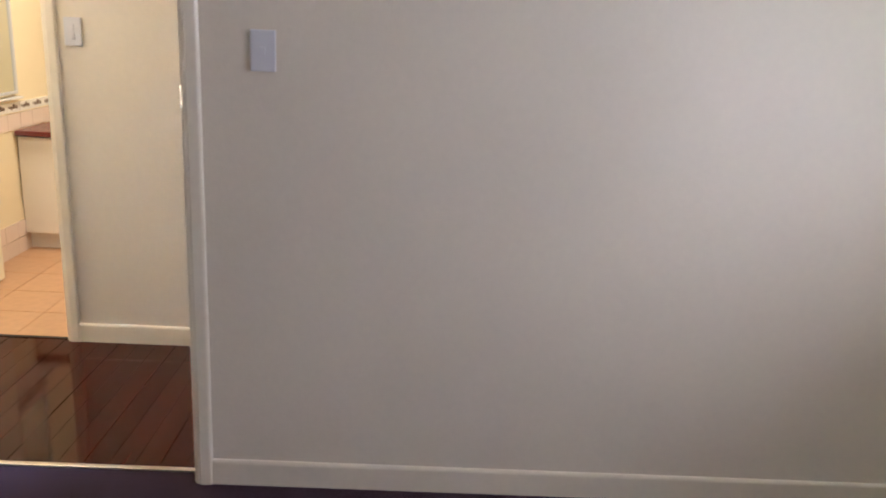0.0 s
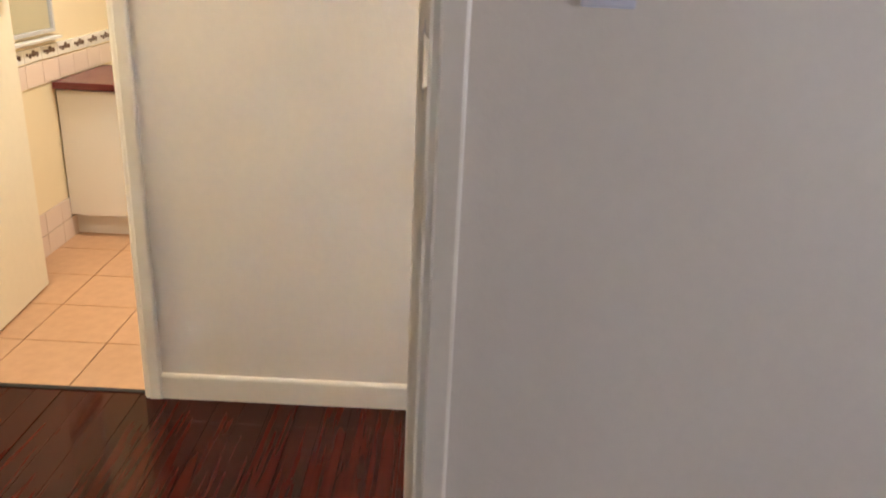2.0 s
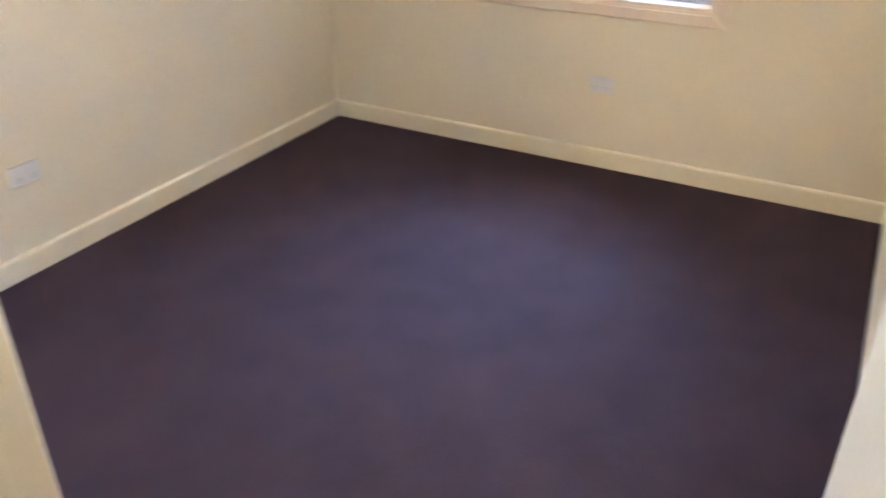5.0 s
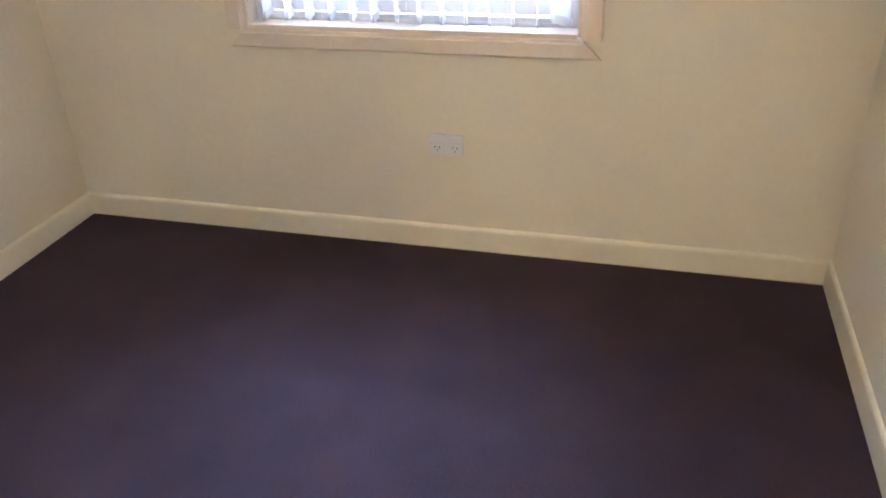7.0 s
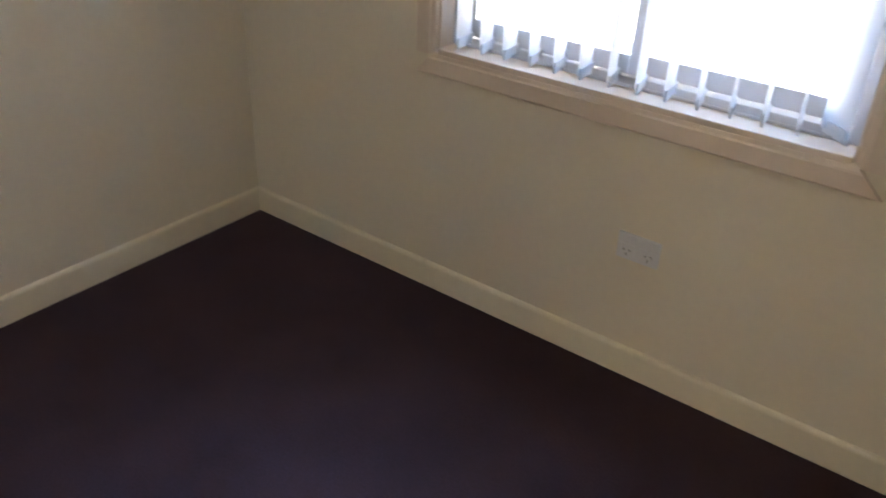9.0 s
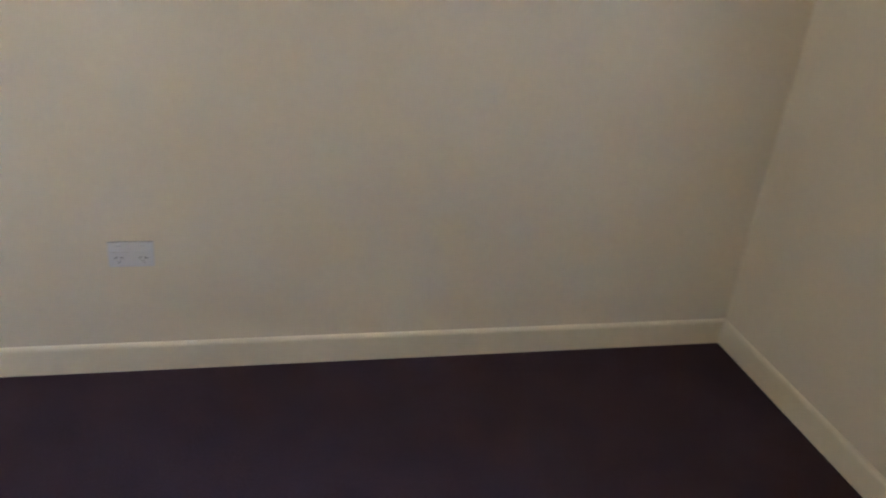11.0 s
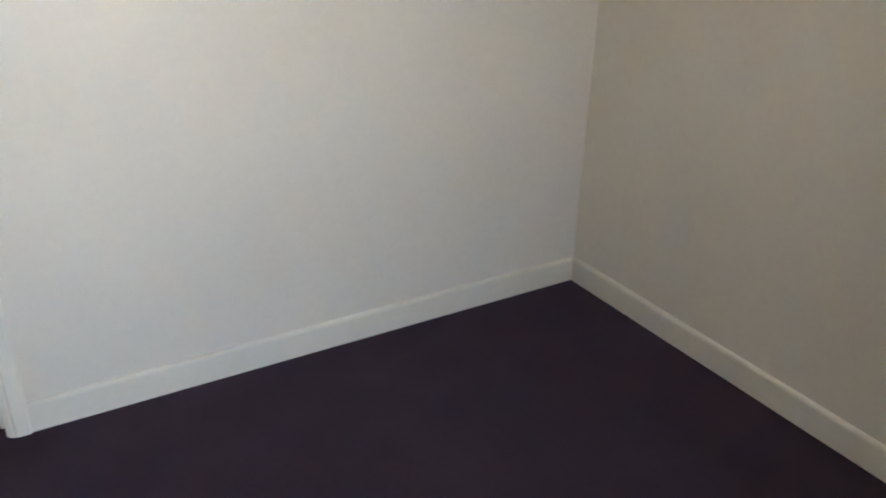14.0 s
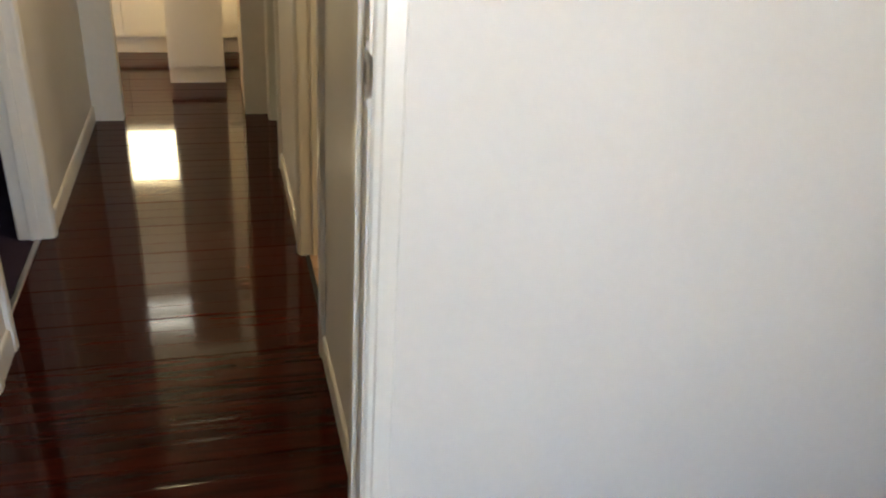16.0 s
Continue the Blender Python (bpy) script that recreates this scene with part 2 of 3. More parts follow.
wall("wall_bedroom_east", [(XE, X1, 0, YN, 0, CEIL)], "cream painted wall between the bedrooms")
wall("wall_hall_east", [(HE, X1, D1N + 0.02, 0, 0, CEIL), (HE, X1, D1S - 0.02, D1N + 0.02, HEAD, CEIL), (HE, X1, D3N + 0.02, D1S - 0.02, 0, CEIL),
                        (HE, X1, D3S - 0.02, D3N + 0.02, HEAD, CEIL), (HE, X1, KY + 0.09, D3S - 0.02, 0, CEIL)], "cream painted hall wall with two bedroom doorways")
wall("wall_hall_west", [(HW - WALL, HW, BN + 0.02, S0, 0, CEIL), (HW - WALL, HW, BS - 0.02, BN + 0.02, HEAD, CEIL), (HW - WALL, HW, L2N + 0.02, BS - 0.02, 0, CEIL),
                        (HW - WALL, HW, L2S - 0.02, L2N + 0.02, HEAD, CEIL), (HW - WALL, HW, -4.9, L2S - 0.02, 0, CEIL), (HW, 0.15, -4.36, -3.66, 0, CEIL)], "pale painted hall wall beside the bathroom doorway")
# first bedroom and third room close round
F1 = X1 + 3.6
wall("wall_first_bedroom_north", [(X1, 1.75, 2.5, 2.6, 0, CEIL), (3.25, F1, 2.5, 2.6, 0, CEIL), (1.75, 3.25, 2.5, 2.6, 0, 0.9), (1.75, 3.25, 2.5, 2.6, 2.0, CEIL)], "cream painted end wall with the first bedroom's window")
wall("wall_first_bedroom_south", [(X1, F1, D1S - 0.2, D1S - 0.1, 0, CEIL)], "cream painted wall between two bedrooms")
wall("wall_first_bedroom_east", [(F1, F1 + 0.1, -3.6, 2.6, 0, CEIL)], "cream painted outer wall of the first bedroom")
wall("wall_third_room", [(X1, F1, -3.6, -3.5, 0, CEIL)], "cream painted end wall of the third room")
# bathroom
wall("wall_bathroom_south", [(BATH_W, HW - WALL, BATH_S - 0.1, BATH_S, 0, CEIL)], "warm cream bathroom wall with a tiled dado", BATH_WALL)
wall("wall_bathroom_west", [(BATH_W - 0.1, BATH_W, BATH_S - 0.1, BATH_N, 0, CEIL)], "warm cream bathroom end wall", BATH_WALL)
wall("wall_bathroom_north", [(BATH_W, HW - WALL, BATH_N, BATH_N + 0.1, 0, CEIL)], "cream wall closing the bathroom", BATH_WALL)
# laundry and kitchen
wall("wall_laundry", [(-1.3, HW - WALL, L2S - 0.5, L2S - 0.4, 0, CEIL), (-1.4, -1.3, L2S - 0.5, L2N + 0.4, 0, CEIL), (-1.3, HW - WALL, L2N + 0.3, L2N + 0.4, 0, CEIL)], "cream walls of the laundry recess")
wall("wall_kitchen_south", [(-2.0, 0.25, KEND - 0.1, KEND, 0, CEIL), (1.35, 2.6, KEND - 0.1, KEND, 0, CEIL), (0.25, 1.35, KEND - 0.1, KEND, 0, 0.78), (0.25, 1.35, KEND - 0.1, KEND, 1.30, CEIL)], "cream kitchen wall around a bright window")
wall("wall_kitchen_east", [(2.6, 2.7, KEND - 0.1, KY + 0.1, 0, CEIL), (HE, 2.6, KY, KY + 0.09, 0, CEIL)], "cream painted kitchen wall")
wall("wall_kitchen_west", [(-2.1, -2.0, KEND - 0.1, -4.8, 0, CEIL), (-2.0, HW - WALL, -4.9, -4.8, 0, CEIL)], "cream painted kitchen wall")
structure("ceiling", box(-2.2, F1 + 0.2, -7.2, YN + 0.2, CEIL, CEIL + 0.05), CEIL_PAINT, "flat white plasterboard ceiling", "ceiling")
structure("ground", box(-60, 60, -70, 70, -0.65, -0.6), GRASS_SOIL, "green mown lawn round the house", "lawn")
# upright panel that glows by itself, in place of the sunlit yard
structure("backdrop", box(-9, 9, YN + 3.0, YN + 3.05, -0.6, 4.5), BACKDROP_GLOW, "plain glowing white panel standing in for the bright yard", "backdrop")

# ---- skirtings ----
SK = 0.089
SKIRT = [(0, 0), (-0.012, 0), (-0.012, SK - 0.012), (-0.0105, SK - 0.006), (-0.007, SK - 0.0015), (-0.003, SK), (0, SK)]


def skirting(x, y, turn, length, label="cream gloss skirting board with a rounded top"):
    ob = structure("baseboard", profile(SKIRT, length), TRIM_PAINT, label, "skirting")
    ob.matrix_world = pose(x, y, 0, 0, 0, turn)
    return ob


AW = 0.055                                                      # architrave width
skirting(XW, YN, 0, XE - XW)                                    # bedroom north, west, south, east
skirting(XW, 0.0, 90, YN)
skirting(D2A - AW, 0, 180, D2A - AW - XW)
skirting(XE, YN, -90, YN - 0.03)
skirting(HW, BN + AW, 90, S0 - BN - AW - 0.018)                 # hall west
skirting(HW, L2N + AW, 90, BS - L2N - 2 * AW)
skirting(HW, -3.65, 90, L2S - AW + 3.65)
skirting(HE, D3S - AW, -90, D3S - AW - KY)                      # hall east
skirting(HE, D1S - AW, -90, D1S - D3N - 2 * AW)
skirting(X1, D1N + AW, 90, 2.5 - D1N - AW)                      # first bedroom


# ---- door frames ----
def architrave(width, height, side):
    """A moulded upright: inner edge at x = 0, spreading to side * width, proud of the wall towards -y."""
    sec = [(0, 0), (0, 0.009), (0.005, 0.013), (0.014, 0.0145), (0.018, 0.018), (width - 0.006, 0.018), (width - 0.001, 0.014), (width, 0)]
    bm = bmesh.new()
    a = [bm.verts.new((side * u, -v, 0)) for u, v in sec]
    b = [bm.verts.new((side * u, -v, height + (u if width > 0.03 else 0))) for u, v in sec]
    n = len(sec)
    for i in range(n):
        bm.faces.new((a[i], a[(i + 1) % n], b[(i + 1) % n], b[i]))
    bm.faces.new(a)
    bm.faces.new(b)
    bmesh.ops.recalc_face_normals(bm, faces=bm.faces)
    return bm


def moved(bm, m):
    bm.transform(m)
    return bm


def head_architrave(width, length):
    """Across the top: mitred over both uprights."""
    sec = [(0, 0), (0, 0.009), (0.005, 0.013), (0.014, 0.0145), (0.018, 0.018), (width - 0.006, 0.018), (width - 0.001, 0.014), (width, 0)]
    bm = bmesh.new()
    a = [bm.verts.new((-u, -v, u)) for u, v in sec]
    b = [bm.verts.new((length + u, -v, u)) for u, v in sec]
    n = len(sec)
    for i in range(n):
        bm.faces.new((a[i], a[(i + 1) % n], b[(i + 1) % n], b[i]))
    bm.faces.new(a)
    bm.faces.new(b)
    bmesh.ops.recalc_face_normals(bm, faces=bm.faces)
    return bm


def strike_plate(parent, x, side, z, back=0.0):
    """A steel lock keeper let into the jamb whose face is at x; side: +1 where the face looks to +x."""
    s = side
    bm = boxes(bmesh.new(), (x, x + s * 0.0025, 0.006, 0.034, z - 0.055, z - 0.018), (x, x + s * 0.0025, 0.006, 0.034, z + 0.018, z + 0.055),
               (x, x + s * 0.0025, 0.028, 0.034, z - 0.018, z + 0.018), (x, x + s * 0.0025, 0.006, 0.012, z - 0.018, z + 0.018))
    bm.transform(Matrix.Translation((0, back, 0)))
    plate = part("strike_plate", bm, STEEL, parent, "brushed steel strike plate")
    part("latch_recess", box(x, x + s * 0.0012, 0.012 + back, 0.028 + back, z - 0.018, z + 0.018), DARK, plate, "dark latch hole")
    lip = bmesh.new()
    rows = []
    for i in range(7):
        a = i / 6 * 1.2
        rows.append([lip.verts.new((x + s * (0.0025 - 0.012 * (1 - math.cos(a))), back + 0.006 - 0.014 * math.sin(a), z + dz * (1 - 0.25 * i / 6))) for dz in (-0.042, 0.042)])
    for p, q in zip(rows, rows[1:]):
        lip.faces.new((p[0], p[1], q[1], q[0]))
    bmesh.ops.solidify(lip, geom=lip.faces[:], thickness=0.002)
    part("lip", lip, STEEL, plate, smooth=True)
    for dz in (-0.038, 0.038):
        part("screw", moved(round_bar(0, 0.002, 0.004, "X", 12), pose(x + (s * 0.0025 if s > 0 else -0.0045), back + 0.02, z + dz)), STEEL, plate)


def door_frame(name, m, w, T, label, strike=None, hinge=0, side_a=(AW, AW), side_b=(AW, AW), plate_z=1.06, stops=True, rebate=0.0):
    """Local frame: x across the clear opening, y = 0 on the side that the door swings to, y = T on the other."""
    ob = tagged(new(name), label, "door frame", kind="structure")
    ob.matrix_world = m
    e = 0.003
    part("jamb", box(-0.02, 0, -e, T + e, 0, DOORH), TRIM_PAINT, ob)
    part("jamb", box(w, w + 0.02, -e, T + e, 0, DOORH), TRIM_PAINT, ob)
    part("head", box(-0.02, w + 0.02, -e, T + e, DOORH, DOORH + 0.02), TRIM_PAINT, ob)
    if stops:
        part("door_stop", box(0, 0.012, 0.04 + rebate, 0.078 + rebate, 0, DOORH - 0.012, bevel=0.003), TRIM_PAINT, ob)
        part("door_stop", box(w - 0.012, w, 0.04 + rebate, 0.078 + rebate, 0, DOORH - 0.012, bevel=0.003), TRIM_PAINT, ob)
        part("door_stop", box(0, w, 0.04 + rebate, 0.078 + rebate, DOORH - 0.012, DOORH, bevel=0.003), TRIM_PAINT, ob)
    flip = Matrix.Diagonal((1, -1, 1, 1))
    for widths, back in ((side_a, False), (side_b, True)):
        for x, s, aw in ((-0.005, -1, widths[0]), (w + 0.005, 1, widths[1])):
            bm = architrave(aw, DOORH + 0.005, s)
            if back:
                bm.transform(flip)
                bm.transform(Matrix.Translation((x, T, 0)))
                bmesh.ops.recalc_face_normals(bm, faces=bm.faces)
            else:
                bm.transform(Matrix.Translation((x, 0, 0)))
            part("architrave", bm, TRIM_PAINT, ob)
        bm = head_architrave(min(widths), w + 0.01)
        if back:
            bm.transform(flip)
            bmesh.ops.recalc_face_normals(bm, faces=bm.faces)
        bm.transform(Matrix.Translation((-0.005, T if back else 0, DOORH + 0.005)))
        part("architrave", bm, TRIM_PAINT, ob)
    if strike is not None:
        strike_plate(ob, w if strike else 0, -1 if strike else 1, plate_z, rebate)
    return ob


def knob(parent, x, z, y, s):
    """A round door knob with its rose on the face at y; s: the side it stands out to."""
    bm = bmesh.new()
    prof = [(0.0, 0.027), (0.006, 0.026), (0.009, 0.012), (0.03, 0.010), (0.036, 0.02), (0.045, 0.026), (0.055, 0.024), (0.061, 0.012), (0.062, 0.0)]
    rings = []
    for d, r in prof:
        rings.append([bm.verts.new((x + r * math.cos(i * math.tau / 20), y + s * d, z + r * math.sin(i * math.tau / 20))) for i in range(20)])
    for p, q in zip(rings, rings[1:]):
        for i in range(20):
            bm.faces.new((p[i], p[(i + 1) % 20], q[(i + 1) % 20], q[i]))
    bmesh.ops.remove_doubles(bm, verts=bm.verts, dist=1e-5)
    bmesh.ops.recalc_face_normals(bm, faces=bm.faces)
    return part("door_knob", bm, STEEL, parent, "polished steel round knob", smooth=True)


def leaf(frame_ob, w, T, angle, mirrored, label, back=0.0):
    """The hinged leaf, open by angle towards -y."""
    lw = w - 0.006
    ob = part("leaf", box(0.003, lw, 0.002, 0.037, 0.012, DOORH - 0.004, bevel=0.002), DOOR_PAINT, frame_ob, label)
    for z in (0.2, 1.0, 1.82):
        part("hinge", moved(round_bar(z - 0.045, z + 0.045, 0.006), Matrix.Translation((0.0, -0.003, 0))), STEEL, ob)
    knob(ob, lw - 0.06, 1.2, 0.037, 1)
    knob(ob, lw - 0.06, 1.2, 0.002, -1)
    part("latch_plate", box(lw, lw + 0.0015, 0.008, 0.031, 1.15, 1.25), STEEL, ob)
    turn = Matrix.Rotation(radians(-angle), 4, "Z")
    if mirrored:
        ob.matrix_local = Matrix.Translation((w, 0, 0)) @ Matrix.Diagonal((-1, 1, 1, 1)) @ turn
    else:
        ob.matrix_local = Matrix.Translation((0.004, back, 0)) @ turn
    return ob


door_2 = door_frame("door_2", pose(D2B, 0, 0, 0, 0, 180), D2B - D2A, WALL, "cream gloss door frame of the empty bedroom", strike=1, side_a=(0.028, AW), side_b=(0.028, AW), plate_z=1.26)
leaf(door_2, D2B - D2A, WALL, 86.5, False, "cream flush door standing open against the wall")
door_1 = door_frame("door_1", pose(X1, D1S, 0, 0, 0, 90), D1N - D1S, X1 - HE, "cream gloss door frame of the first bedroom", strike=1, plate_z=1.26)
leaf(door_1, D1N - D1S, X1 - HE, 97, False, "pale flush door standing open into the first bedroom")
door_3 = door_frame("door_3", pose(X1, D3S, 0, 0, 0, 90), D3N - D3S, X1 - HE, "cream gloss door frame of a third carpeted room", strike=1, plate_z=1.10)
door_4 = door_frame("door_4", pose(HW - WALL, BN, 0, 0, 0, -90), BN - BS, WALL, "cream gloss door frame of the bathroom", strike=0, plate_z=1.05)
leaf(door_4, BN - BS, WALL, 94, True, "yellow-lit flush door standing open into the bathroom")
door_5 = door_frame("door_5", pose(HW - WALL, L2N, 0, 0, 0, -90), L2N - L2S, WALL, "cream cased opening to the laundry", stops=False)

# thresholds
structure("trim_threshold_bedroom", box(D2A, D2B, -0.078, -0.058, -0.004, 0.006, bevel=0.003), STEEL, "thin metal strip between carpet and boards", "threshold")
structure("trim_threshold_first_bedroom", box(HE + 0.041, HE + 0.063, D1S, D1N, -0.004, 0.006, bevel=0.003), STEEL, "thin metal strip between carpet and boards", "threshold")
structure("trim_threshold_third_room", box(HE + 0.041, HE + 0.063, D3S, D3N, -0.004, 0.006, bevel=0.003), STEEL, "thin metal strip between carpet and boards", "threshold")
structure("trim_threshold_bathroom", box(HW - 0.03, HW - 0.012, BS, BN, -0.01, 0.004, bevel=0.002), DARK, "dark timber edge before the bathroom tiles", "threshold")


# ---- bedroom window ----
def window():
    ob = tagged(new("window_1"), "white framed sliding window with painted architrave and sheer vertical blind behind", "window", kind="structure")
    ob.matrix_world = pose(WX0, YN, 0)
    w, z0, z1, d = WX1 - WX0, WZ0, WZ1, WALL
    t = 0.018
    part("reveal", box(0, t, 0.0, d, z0, z1), WINDOW_TRIM, ob)
    part("reveal", box(w - t, w, 0.0, d, z0, z1), WINDOW_TRIM, ob)
    part("reveal", box(t, w - t, 0.0, d, z1 - t, z1), WINDOW_TRIM, ob)
    part("window_sill", box(t, w - t, -0.012, d, z0, z0 + t, bevel=0.004), WINDOW_TRIM, ob)
    A = 0.065
    for x, s in ((0.008, -1), (w - 0.008, 1)):
        part("architrave", moved(architrave(A, z1 - z0 - 0.008, s), Matrix.Translation((x, 0, z0))), WINDOW_TRIM, ob)
    part("architrave", moved(head_architrave(A, w - 0.016), Matrix.Translation((0.008, 0, z1 - 0.008))), WINDOW_TRIM, ob)
    low = head_architrave(A, w - 0.016)
    low.transform(Matrix.Diagonal((1, 1, -1, 1)))
    bmesh.ops.recalc_face_normals(low, faces=low.faces)
    part("architrave", moved(low, Matrix.Translation((0.008, 0, z0 + 0.006))), WINDOW_TRIM, ob)
    y0, y1 = d - 0.06, d - 0.005
    f = 0.03
    fr = part("window_frame", boxes(bmesh.new(), (t, t + f, y0, y1, z0 + t, z1 - t), (w - t - f, w - t, y0, y1, z0 + t, z1 - t), (t + f, w - t - f, y0, y1, z0 + t, z0 + t + 0.028), (t + f, w - t - f, y0, y1, z1 - t - f, z1 - t), bevel=0.003), ALU, ob)
    for a, b, y in ((t + f, w / 2 + 0.02, y0 + 0.008), (w / 2 - 0.02, w - t - f, y0 + 0.03)):
        s = part("sash", boxes(bmesh.new(), (a, a + 0.035, y, y + 0.02, z0 + 0.048, z1 - t - f), (b - 0.035, b, y, y + 0.02, z0 + 0.048, z1 - t - f), (a + 0.035, b - 0.035, y, y + 0.02, z0 + 0.048, z0 + 0.095), (a + 0.035, b - 0.035, y, y + 0.02, z1 - t - f - 0.035, z1 - t - f), bevel=0.002), ALU, ob)
        g = part("pane", box(a + 0.03, b - 0.03, y + 0.008, y + 0.012, z0 + 0.09, z1 - t - f - 0.03), GLASS, s)
        g.visible_shadow = False
    return ob


window()


# ---- wall plates ----
def outlet(m, label):
    ob = thing("power_outlet", m, label, "power outlet", "bedroom power outlets")
    part("plate", box(-0.058, 0.058, -0.009, 0, -0.037, 0.037, bevel=0.004), WHITE_PLASTIC, ob)
    for x in (-0.03, 0.03):
        part("socket_face", box(x - 0.022, x + 0.022, -0.0105, -0.008, -0.03, 0.008, bevel=0.001), WHITE_PLASTIC, ob)
        for dx, a in ((-0.008, 30), (0.008, -30), (0, 0)):
            part("slot", moved(box(-0.001, 0.001, -0.0112, -0.010, -0.004, 0.004), pose(x + dx, 0, -0.008 if dx else -0.02, 0, a, 0)), DARK, ob)
        part("switch_rocker", box(x - 0.006, x + 0.006, -0.013, -0.008, 0.014, 0.028, bevel=0.002), WHITE_PLASTIC, ob)
    return ob


def light_switch(m, label, n=1):
    ob = thing("light_switch", m, label, "light switch", "wall light switches")
    part("plate", box(-0.0365, 0.0365, -0.009, 0, 0, 0.116, bevel=0.004), WHITE_PLASTIC, ob)
    for i in range(n):
        z = 0.058 + (i - (n - 1) / 2) * 0.035
        part("switch_rocker", box(-0.008, 0.008, -0.013, -0.008, z - 0.011, z + 0.011, bevel=0.002), WHITE_PLASTIC, ob)
    return ob


outlet(pose(XW, OWY, OWZ, 0, 0, 90), "white double power outlet low on the west wall")
outlet(pose(ONX, YN, ONZ), "white double power outlet under the window")
light_switch(pose(X1, S1Y + 0.0365, S1Z, 0, 0, 90), "white light switch plate beside the doorway")
light_switch(pose(HW, -0.955, 1.33, 0, 0, 90), "white light switch plate beside the bathroom door", 2)


# ---- vertical blind ----
def blind():
    ob = thing("vertical_blind", pose(WX0, YN, 0), "sheer white vertical blind hanging inside the window", "blind")
    w, z0, z1 = WX1 - WX0, WZ0 + 0.03, WZ1 - 0.03
    part("head_rail", box(0.025, w - 0.025, 0.012, 0.045, z1 - 0.02, z1 + 0.01, bevel=0.003), WHITE_PLASTIC, ob)
    n = 14
    for i in range(n):
        x = 0.075 + (w - 0.15) * i / (n - 1)
        a = (-84, -80, -83, -78, -82, -85, -79, -81, -84, -80, -77, -82, -80, -40)[i]
        bm = bmesh.new()
        cols = []
        for k in range(6):
            u = (k / 5 - 0.5) * 0.089
            cols.append([bm.verts.new((u, 0.006 * math.cos(u * 35), z)) for z in (z0 + 0.012, z1 - 0.02)])
        for p, q in zip(cols, cols[1:]):
            bm.faces.new((p[0], q[0], q[1], p[1]))
        bmesh.ops.solidify(bm, geom=bm.faces[:], thickness=0.0006)
        m = pose(x, 0.028, 0, 0, 0, a)
        slat = part("slat", moved(bm, m), BLIND, ob, smooth=True)
        part("bottom_weight", moved(box(-0.042, 0.042, 0.003, 0.008, z0 + 0.002, z0 + 0.03, bevel=0.001), m), BLIND, slat)
        if i < n - 1:
            x2 = 0.075 + (w - 0.15) * (i + 1) / (n - 1)
            part("chain", box(x, x2, 0.026, 0.0275, z0 + 0.006, z0 + 0.008), ALU, ob)
    return ob


blind()


# ---- bathroom ----
def vanity():
    x0, y0, depth, length, top = VX, BATH_S, 0.5, 1.1, VZ
    ob = thing("vanity_cabinet", pose(x0, y0, 0), "white laminate vanity cabinet on a recessed plinth", "cabinet")
    part("body", box(-depth, -0.018, 0.004, length, 0.11, top - 0.032), LAMINATE, ob)
    part("plinth", box(-depth, -0.06, 0.004, length, 0.0, 0.11), LAMINATE, ob)
    for i in range(2):
        a = 0.008 + i * (length - 0.01) / 2
        door = part("door", box(-0.018, 0.0, a + 0.002, a + (length - 0.01) / 2 - 0.002, 0.115, top - 0.04, bevel=0.0015), LAMINATE, ob)
        part("handle", moved(round_bar(0, 0.012, 0.012, "X"), Matrix.Translation((0, a + (0.5 if i == 0 else 0.06), top - 0.12))), STEEL, door)
    part("bench_top", box(-depth - 0.02, 0.03, 0.010, length, top - 0.032, top, bevel=0.005), BENCH, ob, "dark red laminate bench top")
    b = thing("wash_basin", pose(x0, y0, 0), "white ceramic basin set in the bench top", "basin")
    bm = bmesh.new()
    rings = []
    for r, z in ((0.20, 0.002), (0.205, 0.014), (0.195, 0.022), (0.18, 0.016), (0.165, -0.01), (0.1, -0.02)):
        rings.append([bm.verts.new((-0.26 + r * 0.85 * math.cos(i * math.tau / 28), 0.5 + r * math.sin(i * math.tau / 28), top + z)) for i in range(28)])
    for p, q in zip(rings, rings[1:]):
        for i in range(28):
            bm.faces.new((p[i], p[(i + 1) % 28], q[(i + 1) % 28], q[i]))
    bm.faces.new(rings[-1])
    bmesh.ops.recalc_face_normals(bm, faces=bm.faces)
    part("bowl", bm, CERAMIC, b, smooth=True)
    return ob


vanity()


def mirror_cabinet():
    ob = thing("mirror_cabinet", pose(VX, BATH_S, 0), "framed mirror on the bathroom wall above the tiles", "mirror")
    x0, x1, z0, z1 = -0.045, 0.36, VZ + 0.215, VZ + 0.8
    part("mirror_glass", box(x0 + 0.015, x1 - 0.015, 0.0, 0.012, z0 + 0.015, z1 - 0.015), MIRROR, ob)
    part("frame", boxes(bmesh.new(), (x0, x0 + 0.015, 0, 0.02, z0, z1), (x1 - 0.015, x1, 0, 0.02, z0, z1), (x0 + 0.015, x1 - 0.015, 0, 0.02, z0, z0 + 0.015), (x0 + 0.015, x1 - 0.015, 0, 0.02, z1 - 0.015, z1)), ALU, ob)
    part("shelf", box(x0 - 0.02, x1 + 0.02, 0, 0.04, z0 - 0.03, z0 - 0.018, bevel=0.003), WHITE_PLASTIC, ob)


mirror_cabinet()


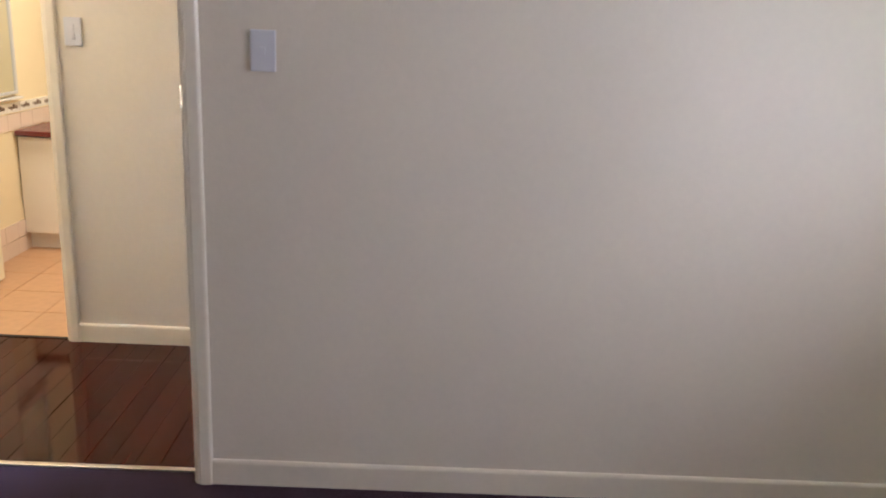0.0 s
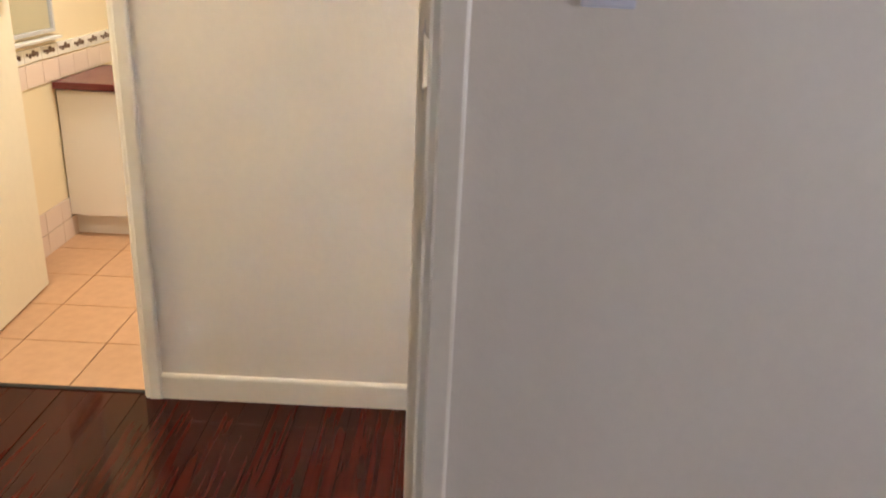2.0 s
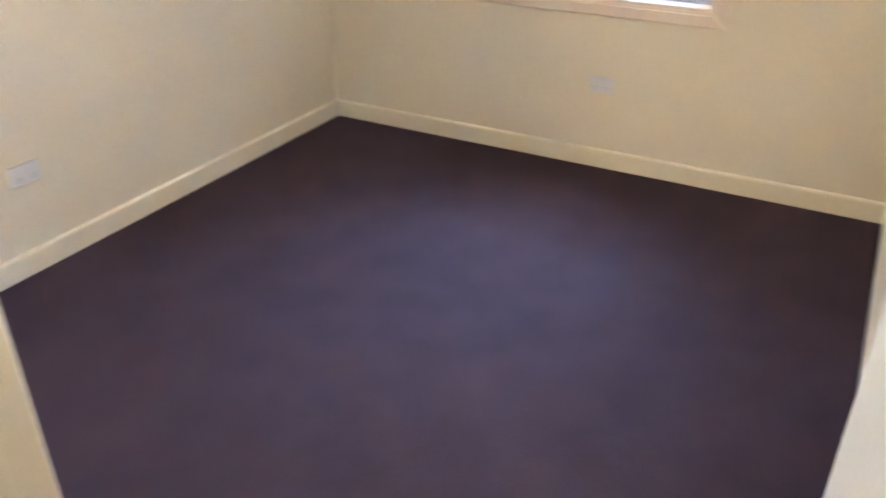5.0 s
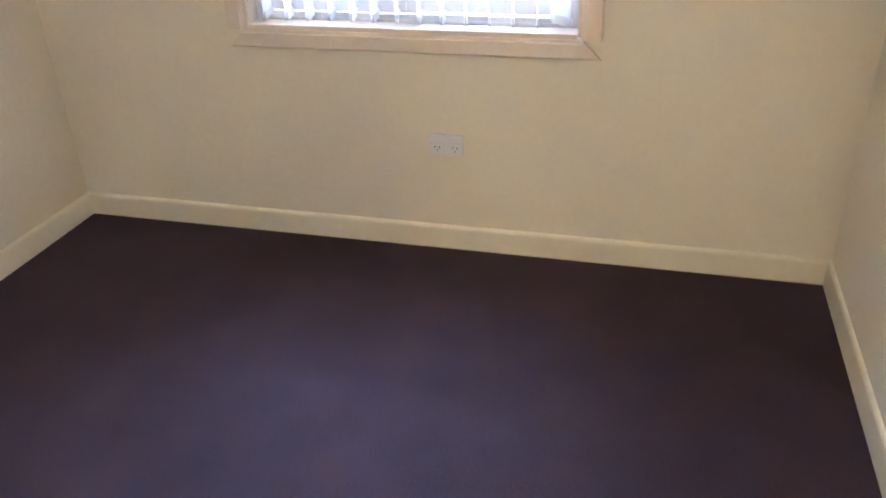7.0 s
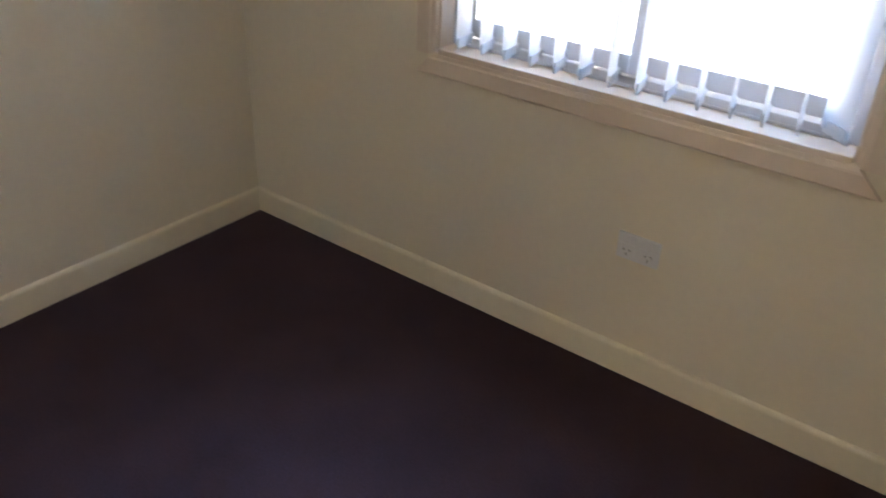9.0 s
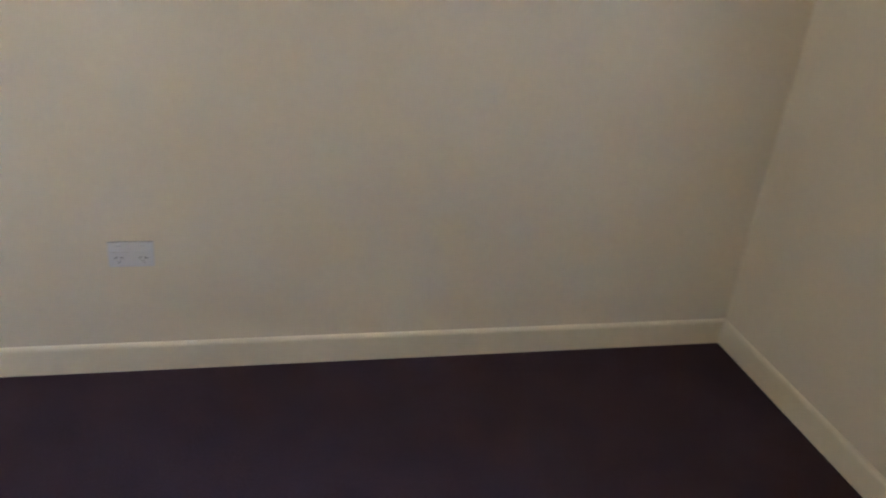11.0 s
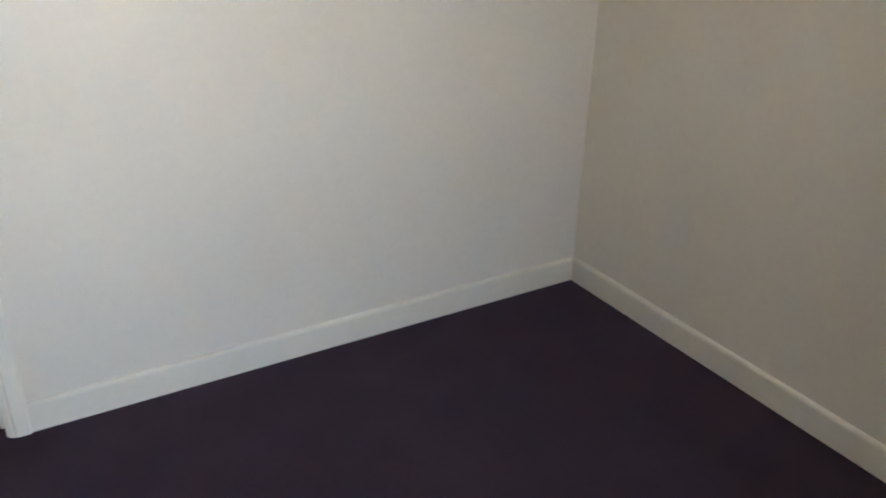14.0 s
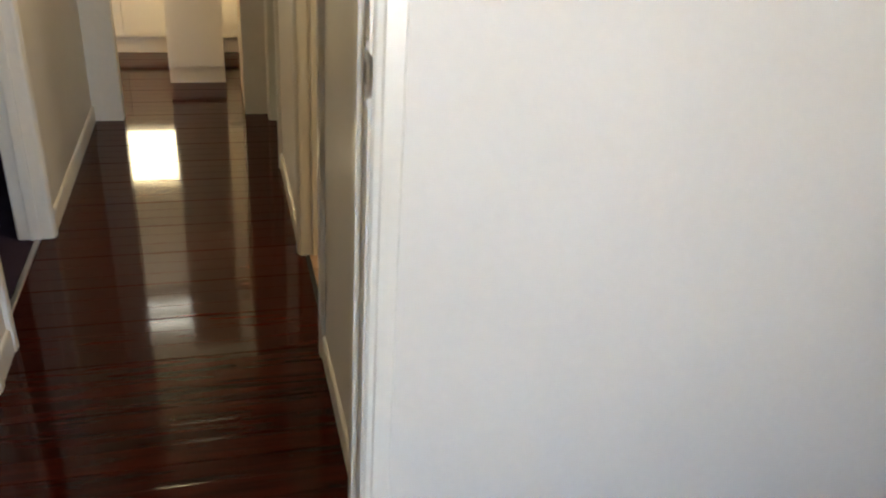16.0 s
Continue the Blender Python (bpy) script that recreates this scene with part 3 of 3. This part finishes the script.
def dado():
    """Splashback tiles with a patterned border, and a tiled skirting."""
    back = tagged(new("wall_tiling"), "pale pink glazed tiles with a brown patterned border", "wall tiles", kind="structure")
    back.matrix_world = pose(BATH_W, BATH_S, 0)
    tile = link("tile", box(0.002, 0.148, 0.001, 0.008, 0.002, 0.098, bevel=0.001), BATH_TILE, back)
    border = link("border_tile", box(0.002, 0.148, 0.001, 0.0095, 0.002, 0.058, bevel=0.001), CERAMIC, back)
    n = int((HW - WALL - BATH_W) / 0.15)
    first = True
    for i in range(n):
        for k in range(1):
            o = tile if first else tile.copy()
            if not first:
                scene.collection.objects.link(o)
            first = False
            o.location = (i * 0.15, 0, VZ + k * 0.1)
        o = border if i == 0 else border.copy()
        if i:
            scene.collection.objects.link(o)
        o.location = (i * 0.15, 0, VZ + 0.105)
        for dx, dz, r in ((0.04, 0.03, 0.012), (0.07, 0.036, 0.016), (0.1, 0.028, 0.012), (0.125, 0.034, 0.008)):
            part("motif", moved(round_bar(0, 0.0015, r, "Y", 9), Matrix.Translation((dx, 0.0095, dz))), DARK_MARK, o)
        s = tile.copy()
        scene.collection.objects.link(s)
        s.location = (i * 0.15, 0, 0.0)
        s2 = tile.copy()
        scene.collection.objects.link(s2)
        s2.location = (i * 0.15, 0, 0.1)


dado()


def tiled_floor():
    base = structure("floor_bathroom", box(BATH_W, HW - 0.03, BATH_S, BATH_N, -0.04, -0.003), GROUT, "terracotta beige ceramic floor tiles with brown grout", "tiled floor")
    size = 0.30
    bm = box(0.002, size - 0.002, 0.002, size - 0.002, -0.004, 0.003, bevel=0.0012)
    me = bpy.data.meshes.new("floor_tile")
    bm.to_mesh(me)
    bm.free()
    me.materials.append(FLOOR_TILE)
    for i in range(7):
        for k in range(5):
            t = new("tile", me)
            t.parent = base
            t.location = (HW - 0.03 - (i + 1) * size, BATH_S + k * size, 0)
            t.scale = (1, 1, 1)


tiled_floor()


# ---- kitchen ----
def base_cabinet(m, w, label, tall=0.0):
    ob = thing("kitchen_cabinet", m, label, "cabinet", "kitchen cabinets")
    h = tall or 0.56
    part("body", box(0.0, w, 0.018, 0.58, 0.12, h), LAMINATE, ob)
    part("plinth", box(0.0, w, 0.05, 0.58, 0, 0.12), LAMINATE, ob)
    door = part("door", box(0.002, w - 0.002, 0.0, 0.018, 0.125, h - 0.003, bevel=0.002), LAMINATE, ob)
    part("handle", moved(round_bar(0, 0.09, 0.005, "X"), pose(w / 2 - 0.045, -0.02, h - 0.07)), STEEL, door)
    return ob


# units under the far bench face north; the tall panel unit stands at the hall's end
UX = CRX
base_cabinet(pose(CLX, CY, 0, 0, 0, 180), CLX - CRX, "tall white pantry unit at the end of the hall", 2.1)
for i in range(4):
    base_cabinet(pose(0.05 + (i + 1) * 0.45, KC, 0, 0, 0, 180), 0.45, "white laminate base cabinet under the kitchen bench")
bench = thing("kitchen_bench", pose(0, KC, 0), "pale laminate kitchen bench top over the cabinets", "bench top")
part("slab", box(0.03, 1.88, -0.6, 0.02, 0.56, 0.6, bevel=0.004), LAMINATE, bench)
structure("wall_nib", box(FLX, HE, FLY - 0.1, FLY, 0, CEIL), TRIM_PAINT, "pale cased wall end where hall meets kitchen", "wall")


def tube_light():
    """A twin-tube batten on the kitchen ceiling."""
    ob = thing("ceiling_light", pose(1.0, -5.22, CEIL), "white batten with two lit fluorescent tubes on the kitchen ceiling", "ceiling light")
    part("batten", box(-0.62, 0.62, -0.05, 0.05, -0.045, 0, bevel=0.006), WHITE_PLASTIC, ob)
    for y in (-0.14, 0.14):
        tube = part("tube", moved(round_bar(-0.58, 0.58, 0.018, "X", 14), Matrix.Translation((0, y, -0.055))), TUBE_GLOW, ob, "lit fluorescent tube")
        for x in (-0.595, 0.595):
            part("holder", box(x - 0.015, x + 0.015, min(y, 0) - 0.012, max(y, 0) + 0.012, -0.075, -0.01, bevel=0.004), WHITE_PLASTIC, tube)
    return ob


tube_light()


# ---- hall boards, across the hall ----
def boards():
    base = tagged(new("floor_hall"), "polished dark red jarrah floorboards with a glossy finish", "timber floor", kind="structure")
    bw = 0.086
    y = -0.068
    i = 0
    shared = {}
    while y - bw > KEND:
        wide = y < -3.45
        x0, x1 = (HW - 1.28, 2.58) if wide else (HW - WALL + 0.09, HE + 0.045)
        if wide and (x0, x1) not in shared or not wide and (x0, x1) not in shared:
            bm = box(x0, x1, -bw + 0.0008, -0.0008, -0.02, 0.0, bevel=0.0012)
            me = bpy.data.meshes.new("board")
            bm.to_mesh(me)
            bm.free()
            me.materials.append(TIMBER)
            shared[(x0, x1)] = me
        b = new("board", shared[(x0, x1)])
        b.parent = base
        b.location = (0, y, -0.0006 * (i % 3))
        y -= bw
        i += 1


boards()
